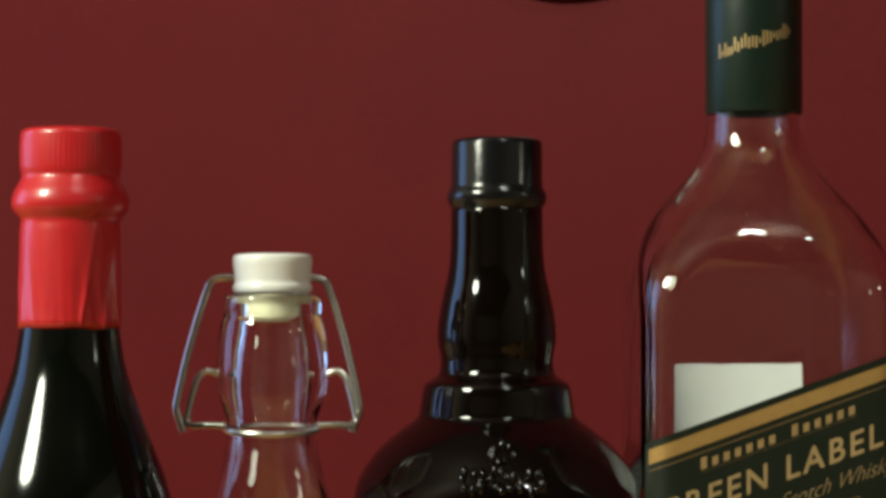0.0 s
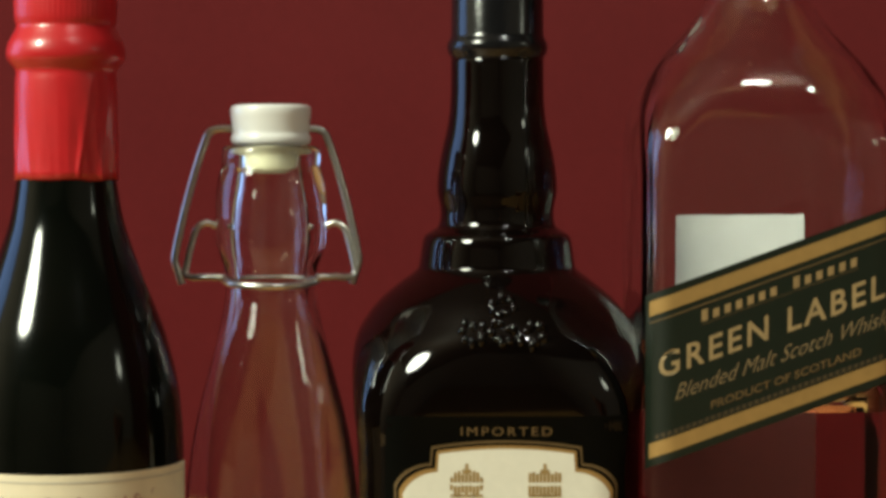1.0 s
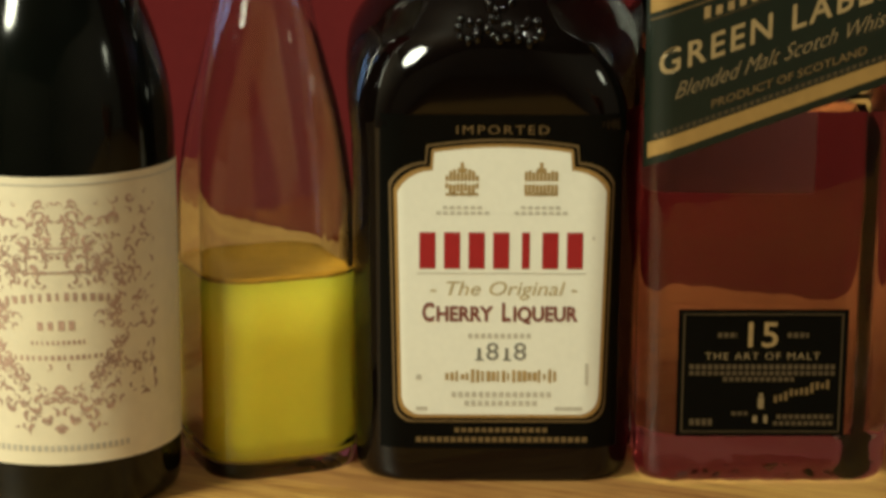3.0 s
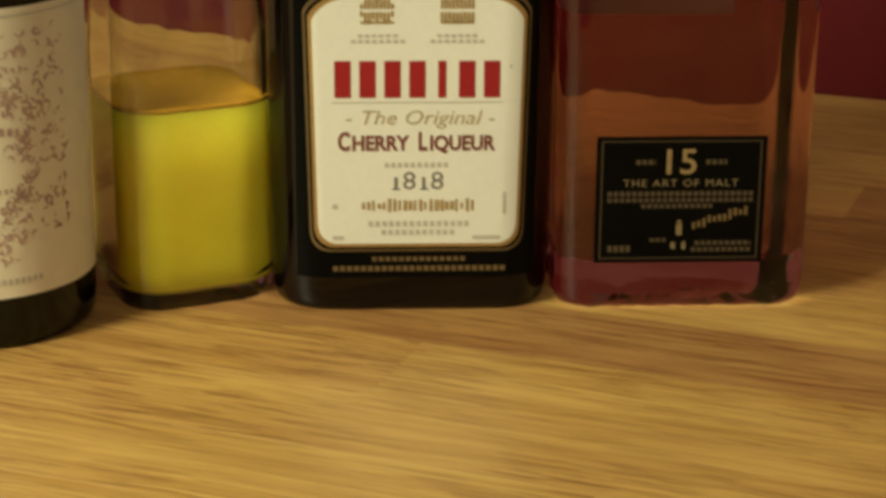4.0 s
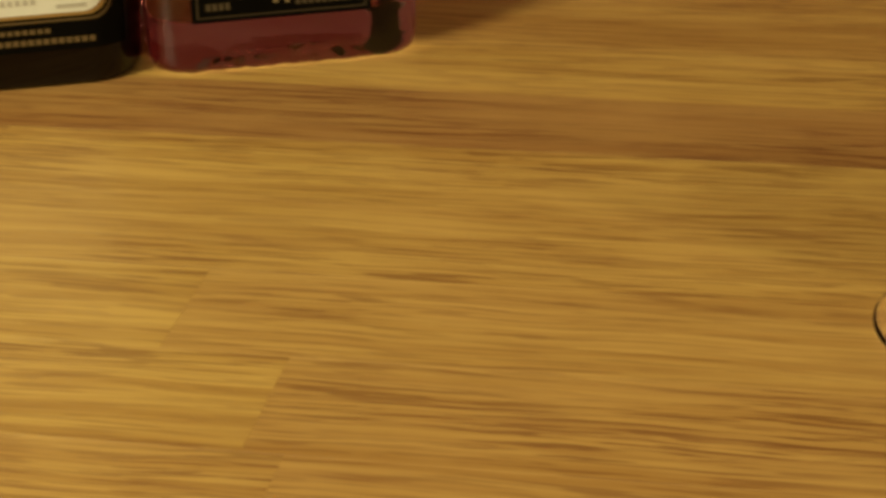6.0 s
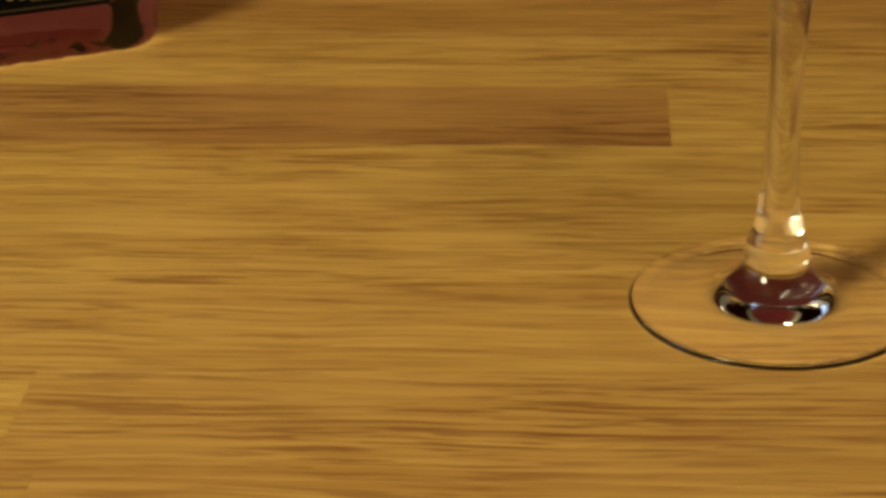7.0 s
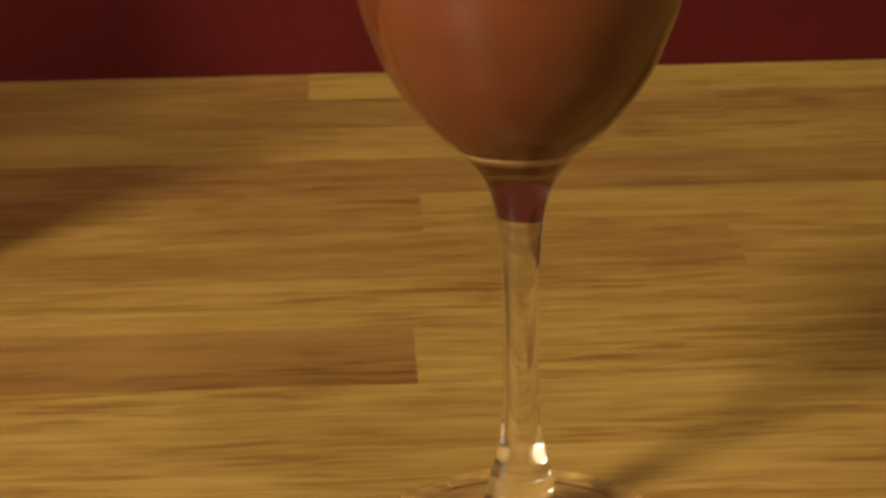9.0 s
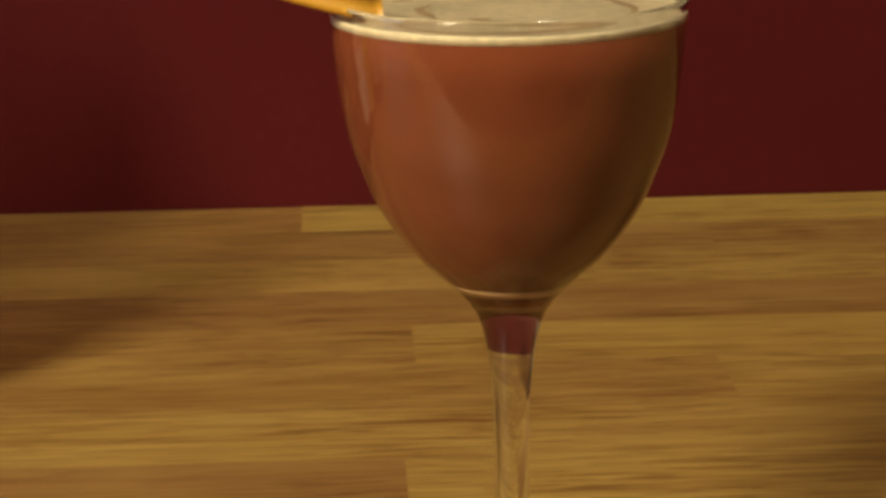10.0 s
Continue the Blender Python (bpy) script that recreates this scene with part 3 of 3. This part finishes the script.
part("lettering", lettering(on_whisky, "GREEN LABEL", -0.4, TOP0 - 26.8, 69, 7.3, 0.34, SL, bold=0.016, track=1.22), LETTER_GOLD, slant, "gold capitals")
part("lettering", lettering(on_whisky, "Blended Malt Scotch Whisky", 3.5, TOP0 - 35.4, 67, 4.8, 0.34, SL, 0.35, -0.008), SCRIPT_GOLD, slant, "gold slanted words")
part("lettering", lettering(on_whisky, "PRODUCT OF SCOTLAND", 4, TOP0 - 42.0, 46, 2.4, 0.34, SL, bold=0.01), DIM_GOLD, slant, "small gold capitals")
part("small_print", bars(on_whisky, [(a, a + 1.2, TOP0 - 45.4, TOP0 - 44.2) for a in np.arange(-36, 34, 1.9)], 0.32, SL), FAINT_GOLD, slant, "tiny print")


def on_lower(s, z, h):
    return on_whisky(s - 0.7, 16.3 + (z - 11.8) * 0.973, h)


low_label = part("lower_label", sheet(on_lower, -26.2, 26.2, lambda s: 11.8, lambda s: 53.6, 0.15, 10, 4), BLACK_PAPER, whisky, "black lower label with gold print")
for r in ((-24.6, 24.6, 13.2, 13.55), (-24.6, 24.6, 51.85, 52.2), (-24.6, -24.2, 13.2, 52.2), (24.2, 24.6, 13.2, 52.2)):
    part("border_line", bars(on_lower, [r], 0.28), FAINT_GOLD, low_label)
part("lettering", lettering(on_lower, "15", 0, 41.4, 9.2, 8.0, 0.3, bold=0.01), MID_GOLD, low_label, "large gold figures")
part("lettering", lettering(on_lower, "THE ART OF MALT", 0, 37.2, 35.5, 2.3, 0.3, track=1.2), SCRIPT_GOLD, low_label, "gold capitals")
tiny = [(-14, -8, 44.4, 46), (7.5, 14, 44.4, 46), (-22.5, 22.5, 34.0, 35.6), (-22.5, 22.5, 32.0, 33.4), (-12, 10, 30.0, 31.4), (-22, -15, 15.4, 17.6), (4, 22.5, 15.4, 16.8), (5, 22.5, 17.6, 19), (-9, -4, 18.8, 20)]
cut = []
for a, b, z0, z1 in tiny:
    cut += [(x, min(x + 1.4, b), z0, z1) for x in np.arange(a, b, 1.9)]
part("small_print", bars(on_lower, cut, 0.28), FAINT_GOLD, low_label, "unreadable small print")
part("signature", bars(on_lower, [(x, x + 1.0, 21.6 + 0.28 * x + rng.uniform(0, 1.2), 24.0 + 0.28 * x + rng.uniform(0, 1.4)) for x in np.arange(4, 21, 1.6)], 0.28), DIM_GOLD, low_label, "slanted handwriting")
part("emblem", bars(on_lower, [(-0.9, 0.9, 21.0, 24.6), (-0.6, 0.6, 24.8, 26.0), (-2.4, -1.0, 16.4, 18.6), (1.0, 2.2, 16.2, 18.8)], 0.28), SCRIPT_GOLD, low_label, "small gold emblem")
part("signature", bars(on_capsule, [(x, x + 0.6, 280.2 + 0.3 * x + rng.uniform(-1.0, 0.6), 283.0 + 0.3 * x + rng.uniform(-0.8, 2.6)) for x in np.arange(-14.5, 10, 1.15)], 0.2), PALE_GOLD, whisky, "gold handwriting on the capsule")


def on_back(s, z, h):
    v = on_whisky(s, z, h)
    return Vector((v.x, -v.y, v.z))


part("back_label", sheet(on_back, -24, 23, lambda s: 83, lambda s: 177.0, 0.25, 24, 8), WHITE_PAPER, whisky, "white back label seen through the glass")

# ---- dark wine bottle with red foil ----
wine = thing("vermouth_bottle", pose(-0.1242, -0.0500, 0, 0, 0, 30), "black-green wine bottle with red foil and ornate cream label", "bottle", BOTTLES)
WB = [(0, 4), (18, 4.5), (26, 1.2), (32.0, 0), (33.8, 0.7), (34.9, 2.8), (35.3, 7), (35.3, 7.1), (35.3, 60), (35.4, 100), (35.3, 109), (34.9, 117), (33.7, 127), (31.7, 135.7), (29.6, 143), (26.4, 151.4), (23.0, 160), (19.8, 169), (17.2, 177.5), (15.7, 186), (15.2, 190), (14.9, 200), (14.8, 246), (0, 246)]
part("body", lathe(curve_through(WB[:-2], 4) + WB[-2:], 80), BLACK_GLASS, wine)


def foil_mesh():
    pr = curve_through([(15.65, 189.2), (15.6, 200), (15.45, 219), (15.3, 222.5), (16.4, 224), (17.8, 226), (18.1, 228), (17.4, 231), (15.8, 234), (14.9, 236.2), (15.2, 237.2), (15.5, 239), (15.5, 247.5), (15.2, 249.6), (13.8, 250.6), (0, 250.8)], 4)
    me = lathe([(14.6, 189.4)] + pr, 200)
    for v in me.vertices:
        r, a = math.hypot(v.co.x, v.co.y), math.atan2(v.co.y, v.co.x)
        z = v.co.z * 1000
        if r < 1e-4:
            continue
        d = 0.0
        if z < 221:
            w = (221 - z) / 30
            d = 0.0004 * w * noise.noise(Vector((math.cos(a) * 3, math.sin(a) * 3, z * 0.05 + a * 1.5)) * 2.2) + 0.0006 * w * max(0, noise.noise(Vector((a * 7 + z * 0.06, z * 0.02, 3))))
            if -1.35 < a < -0.35:
                d += 0.0011 * w * max(0.0, 1 - 3.2 * abs(math.sin(a * 6.5 - z * 0.07)))
            if z < 192:
                v.co.z += 0.0009 * noise.noise(Vector((math.cos(a) * 1.6, math.sin(a) * 1.6, 7)))
        elif 236 < z < 248:
            d = 0.00008 * math.sin(a * 60)
        v.co.x *= 1 + d / r
        v.co.y *= 1 + d / r
    return me


part("foil", foil_mesh(), RED_FOIL, wine, "wrinkled red foil over the cap")


def on_wine(s, z, h):
    a = s / 35.4
    return Vector(((35.5 + h) * math.sin(a) / 1000, -(35.5 + h) * math.cos(a) / 1000, z / 1000))


paper = part("front_label", sheet(on_wine, -52, 52, lambda s: 16.4, lambda s: 103.2, 0.18, 70, 8), OLD_PAPER, wine, "aged cream label with purple-brown ornament")
rng = random.Random(21)
verts, faces = [], []


def leaf(s, z, size, turn, bend):
    """A small curled printed leaf."""
    k, n = len(verts), 7
    for i in range(n):
        t = i / (n - 1)
        a = turn + bend * t
        cx, cz = s + size * t * math.cos(a), z + size * t * math.sin(a)
        w = size * 0.20 * math.sin(math.pi * min(1, t * 0.9 + 0.1)) + 0.08
        nx, nz = -math.sin(a), math.cos(a)
        verts.append(on_wine(cx + nx * w, cz + nz * w + 4.5, 0.3))
        verts.append(on_wine(cx - nx * w, cz - nz * w + 4.5, 0.3))
    for i in range(n - 1):
        faces.append((k + 2 * i, k + 2 * i + 1, k + 2 * i + 3, k + 2 * i + 2))


for i in range(340):
    ang, rad = rng.uniform(0, 2 * math.pi), rng.gauss(1, 0.17)
    s, z = 18.5 * rad * math.cos(ang), 55 + 27 * rad * math.sin(ang)
    if rng.random() < 0.6:
        s, z = rng.uniform(2, 32), rng.uniform(30, 92)
        if abs(s) < 14 and 36 < z < 66:
            continue
    s = abs(s)
    size, turn, bend = rng.uniform(1.0, 3.3), rng.uniform(0, 6.28), rng.choice((-1, 1)) * rng.uniform(1, 3.4)
    if not 20 < z < 94:
        continue
    leaf(s, z, size, turn, bend)
    leaf(-s, z, size, math.pi - turn, -bend)
part("printed_ornament", mesh_of(verts, faces), PURPLE_INK, paper, "purple-brown printed scrollwork")
words = []
for z, w, step, h in ((63.2, 18, 2.5, 2.7), (54.5, 6, 3.0, 3), (49.4, 8, 1.5, 1.3), (44.8, 15, 1.8, 1.5), (75, 8, 2.0, 1.2)):
    for a in np.arange(-w, w, step):
        tall, bow = h * rng.uniform(0.8, 1.0), 0.006 * a * a if w > 16 else 0.0
        words.append((a, a + step * rng.uniform(0.3, 0.62), z + 4.5 - tall / 2 - bow, z + 4.5 + tall / 2 - bow))
words += [(-9, 9, 74.6, 75.2), (-9, 9, 82, 82.5), (-9, -8.5, 74.6, 82.5), (8.5, 9, 74.6, 82.5)]
part("small_print", bars(on_wine, words, 0.3), PURPLE_INK, paper, "unreadable print")
part("small_print", bars(on_wine, [(a, a + 1.2, 20.6, 22.4) for a in np.arange(-30, 20, 1.9)], 0.3), FAINT_INK, paper, "faint print")
part("border_line", bars(on_wine, [(-48, 48, 100.6, 101.1)], 0.3), FAINT_INK, paper)

# ---- swing-top bottle with yellow juice ----
swing = thing("swing_top_bottle", pose(-0.0786, -0.0021, 0, 0, 0, 25) @ Matrix.Diagonal((1.012, 1.012, 1.0105, 1)), "clear swing-top bottle with yellow juice in lower part", "bottle", BOTTLES)
SO = [(0, 2.5), (16, 2.2), (23, 0.5), (25.6, 0), (26.6, 0.7), (27.2, 2.6), (27.4, 7), (27.4, 7.1), (27.4, 40), (27.4, 76), (26.9, 86), (26.0, 95.5), (24.8, 104.5), (23.0, 113.5), (20.8, 122.5), (18.5, 131.5), (16.4, 140), (14.9, 147), (14.2, 153), (14.2, 157), (14.9, 160), (16.2, 163.5), (17.1, 167), (17.3, 172), (17.3, 182), (16.8, 186.5), (16.1, 189.5), (15.5, 191), (15.6, 195), (14.9, 197.3), (13.0, 197.9)]
SI = [(9.0, 197.6), (8.6, 195), (9.0, 188), (10.6, 180), (11.4, 172), (11.2, 164), (10.8, 157), (11.2, 150), (12.6, 145), (14.6, 139), (16.8, 130.5), (19.1, 121.5), (21.3, 112.5), (23.0, 103.5), (24.2, 94.5), (25.0, 86), (25.4, 76), (25.4, 40), (25.2, 12), (24.6, 6.4), (22, 4.9), (0, 5.0)]
TURN = pose(0, 0, 0, 0, 0, 20)


def squared(profile):
    """Rows for loft() with the profile's outline, square with round corners below and round at the neck."""
    rows = []
    for r, z in profile:
        t = min(1.0, max(0.0, (z - 74) / 72))
        q = 0.54 + 0.46 * t * t * (3 - 2 * t)
        hw = max(r, 0.4) / (1.225 - 0.225 * q)
        rows.append((z, hw, q * hw))
    return rows


def squared_part(name, profile, mat, lab):
    me = loft(squared(profile), steps=30)
    me.transform(TURN)
    return part(name, me, mat, swing, lab)


squared_part("glass_body", curve_through(SO, 4) + curve_through(SI, 4), CLEAR, "clear square glass body with a round neck").visible_shadow = False
squared_part("juice", [(0, 4.8), (22, 4.7), (24.8, 6.2), (25.5, 12), (25.65, 40), (25.65, 62.6), (25.0, 62.6), (0, 62.5)], JUICE, "opaque yellow juice")
squared_part("pulp_film", [(0, 62.6), (25.45, 62.65), (25.5, 64.4), (25.0, 63.4), (0, 63.1)], PULP, "orange-brown film on the juice")
part("stopper", lathe(curve_through([(0, 198.2), (11.6, 198.2), (12.5, 199), (12.6, 200.6), (12.0, 201.6), (12.0, 201.6), (12.4, 205.6), (12.7, 208.4), (12.4, 210.0), (11.3, 210.6), (0, 210.7)], 4), 56), WHITE_CERAMIC, swing, "white ceramic stopper")
part("gasket", lathe([(0, 188.2), (6.5, 188.2), (8.0, 190), (8.4, 194), (9.2, 197), (11.0, 198.1), (0, 198.1)], 48), RUBBER, swing, "pale yellow rubber gasket")


def mm(pts):
    return [Vector((x / 1000, y / 1000, z / 1000)) for x, y, z in pts]


WIRE = 0.00125
bail = [(-9, 0, 203.0), (-15, 0, 203.2), (-17.8, -0.3, 202.2), (-19.4, -0.6, 199.0), (-24, -1.4, 184), (-28.2, -2.2, 166), (-28.8, -2.4, 161.5), (-27.6, -2.6, 157.6), (-26.6, -2.7, 154.4)]
left = [Vector(p) for p in curve_through(mm(bail), 5)]
right = [Vector((-p.x, p.y, p.z)) for p in left]
part("bail_wire", tube(left, WIRE), STEEL, swing, "galvanised wire").location.x = -0.0012
part("bail_wire", tube(right, WIRE), STEEL, swing, "galvanised wire").location.x = -0.0012
for sg in (-1, 1):
    arm = [(sg * 17.2, 0, 172.6), (sg * 20.5, -0.6, 173.6), (sg * 23.0, -1.2, 172.0), (sg * 24.8, -2, 167), (sg * 26.2, -2.6, 161), (sg * 26.6, -3, 157.6), (sg * 24.6, -4, 156.6), (sg * 20, -6, 156.8), (sg * 14.4, -7.4, 156.6)]
    part("lever_wire", tube([Vector(p) for p in curve_through(mm(arm), 5)], WIRE * 0.9), STEEL, swing, "galvanised wire lever")
ring = [Vector((15.0 / 1000 * math.cos(a), 15.0 / 1000 * math.sin(a), 0.1558 + 0.0016 * math.sin(a))) for a in np.linspace(0, 2 * math.pi, 49)]
part("neck_ring", tube(ring, WIRE * 0.9), STEEL, swing, "galvanised wire ring")

# ---- stemmed cocktail glass ----
drink = thing("cocktail_glass", pose(0.2758, -0.1133, 0.0001) @ Matrix.Diagonal((1.024, 1.024, 1.0125, 1)), "stemmed glass full of brown cocktail with pale foam", "glass")
GO = [(0, 1.6), (10, 1.5), (18, 1.0), (24, 0.5), (29.4, 0), (30.6, 0.3), (31.0, 0.9), (30.7, 1.6), (29.8, 1.9), (26.6, 1.9), (20, 2.1), (16.8, 2.5), (14.4, 3.2), (12.0, 4.5), (9.8, 6.2), (8.0, 8.1), (6.95, 9.7), (6.75, 10.25), (6.8, 11.4), (7.0, 12.6), (6.3, 15.6), (4.9, 20), (4.1, 25.5), (3.7, 32), (3.5, 48), (3.9, 61), (4.6, 69.5), (5.4, 74.5), (7.4, 80), (12.6, 86.2), (18.9, 92.1), (23.5, 98), (26.9, 103.8), (29.2, 109.6), (31.2, 115), (32.7, 121), (34.2, 132.4), (34.8, 140), (34.9, 144.2), (34.6, 144.7)]
GI = [(34.0, 144.6), (33.9, 143.5), (33.8, 140), (33.2, 132.4), (31.7, 121), (30.2, 115), (28.2, 109.6), (25.8, 103.8), (22.3, 98), (17.5, 92.1), (13.6, 88.5), (10.4, 86.4), (6.0, 85.0), (0, 84.4)]
low = [p for p in GO if p[1] < 10.3]
high = [low[-1]] + [p for p in GO if p[1] > 11]
# casts no shadow, the shade beneath is in the glass tint
part("foot", lathe(curve_through(low, 4), 96), FOOT_SHADED, drink, "clear round foot with a domed middle, shade tinted in").visible_shadow = False
outer = curve_through(high, 4)
neck = min(range(len(outer)), key=lambda i: abs(outer[i][1] - 74.5))
part("stem", lathe(outer[:neck + 1], 96), THIN_CLEAR, drink, "slender clear stem")
part("bowl", lathe(outer[neck:] + curve_through(GI, 4), 96), THIN_CLEAR, drink, "thin clear bowl").visible_shadow = False
fillp = [(r + 0.15 if r > 0 else 0, z - (0.15 if r == 0 else 0)) for r, z in reversed(GI) if z < 139]
cocktail = curve_through(fillp, 4) + [(33.95, 140.2), (33.3, 140.3), (0, 140.1)]
part("cocktail", lathe(cocktail, 96), COCKTAIL, drink, "cloudy orange-brown drink")
part("bubble_ring", lathe([(9.6, 85.75), (11.3, 86.15), (12.3, 86.95), (12.1, 87.5), (10.2, 86.6)], 96), BUBBLES, drink, "pale ring of bubbles at the bottom of the drink")
part("foam", lathe([(0, 140.2), (33.3, 140.25), (34.0, 140.2), (34.05, 141.4), (34.1, 141.9), (33.2, 141.5), (20, 141.3), (0, 141.3)], 96), FOAM, drink, "pale foam on the surface")



def streak(a0, a1, radius, width, wave):
    """A thin bent patch that lies on the foam; angles in degrees."""
    verts, faces = [], []
    for i in range(25):
        t = i / 24
        a = radians(a0 + (a1 - a0) * t)
        half = width * math.sin(math.pi * t) + 0.05
        mid = radius + wave * math.sin(t * 7)
        for r, z in ((mid - half, 141.42), (mid - half * 0.4, 141.5), (mid + half * 0.4, 141.5), (mid + half, 141.44)):
            verts.append((r * math.cos(a) / 1000, r * math.sin(a) / 1000, z / 1000))
    for i in range(24):
        for j in range(3):
            k = i * 4 + j
            faces.append((k, k + 4, k + 5, k + 1))
    return mesh_of(verts, faces, "streak", True)


for a0, a1, radius, width, wave in ((200, 330, 27.5, 0.9, 0.7), (215, 290, 21, 1.3, 0.9), (30, 150, 25, 1.6, 1.0), (150, 215, 17, 1.1, 0.8), (228, 252, 12.5, 1.5, 0.2), (340, 400, 24, 1.0, 0.6)):
    part("foam_streak", streak(a0, a1, radius, width, wave), FOAM_STREAK, drink, "thin brown swirl on the foam")

peel = thing("citrus_peel", pose(0.2758 - 0.0350, -0.1133 - 0.010, 0.1466, 0, 0, 6), "strip of orange peel over the glass rim", "garnish")
verts, faces = [], []
N = 18
for i in range(N + 1):
    t = i / N
    cx = -0.022 + 0.0315 * t
    cz = -0.29 * cx - 0.0006 * math.sin(t * 3.1)
    w = 0.0034 * math.sin(math.pi * min(1, 0.12 + t * 0.86)) + 0.0006
    for dy, dz in ((-w, -0.0006), (w, 0.0026), (w, 0.0040), (-w, 0.0009)):
        verts.append((cx, dy + 0.002 * math.sin(t * 5), cz + dz))
for i in range(N):
    for j in range(4):
        a, b = i * 4 + j, i * 4 + (j + 1) % 4
        faces.append((a, b, b + 4, a + 4))
faces += [(0, 1, 2, 3), (N * 4 + 3, N * 4 + 2, N * 4 + 1, N * 4)]
part("rind", mesh_of(verts, faces, "rind", True), PEEL, peel, "glossy orange rind")
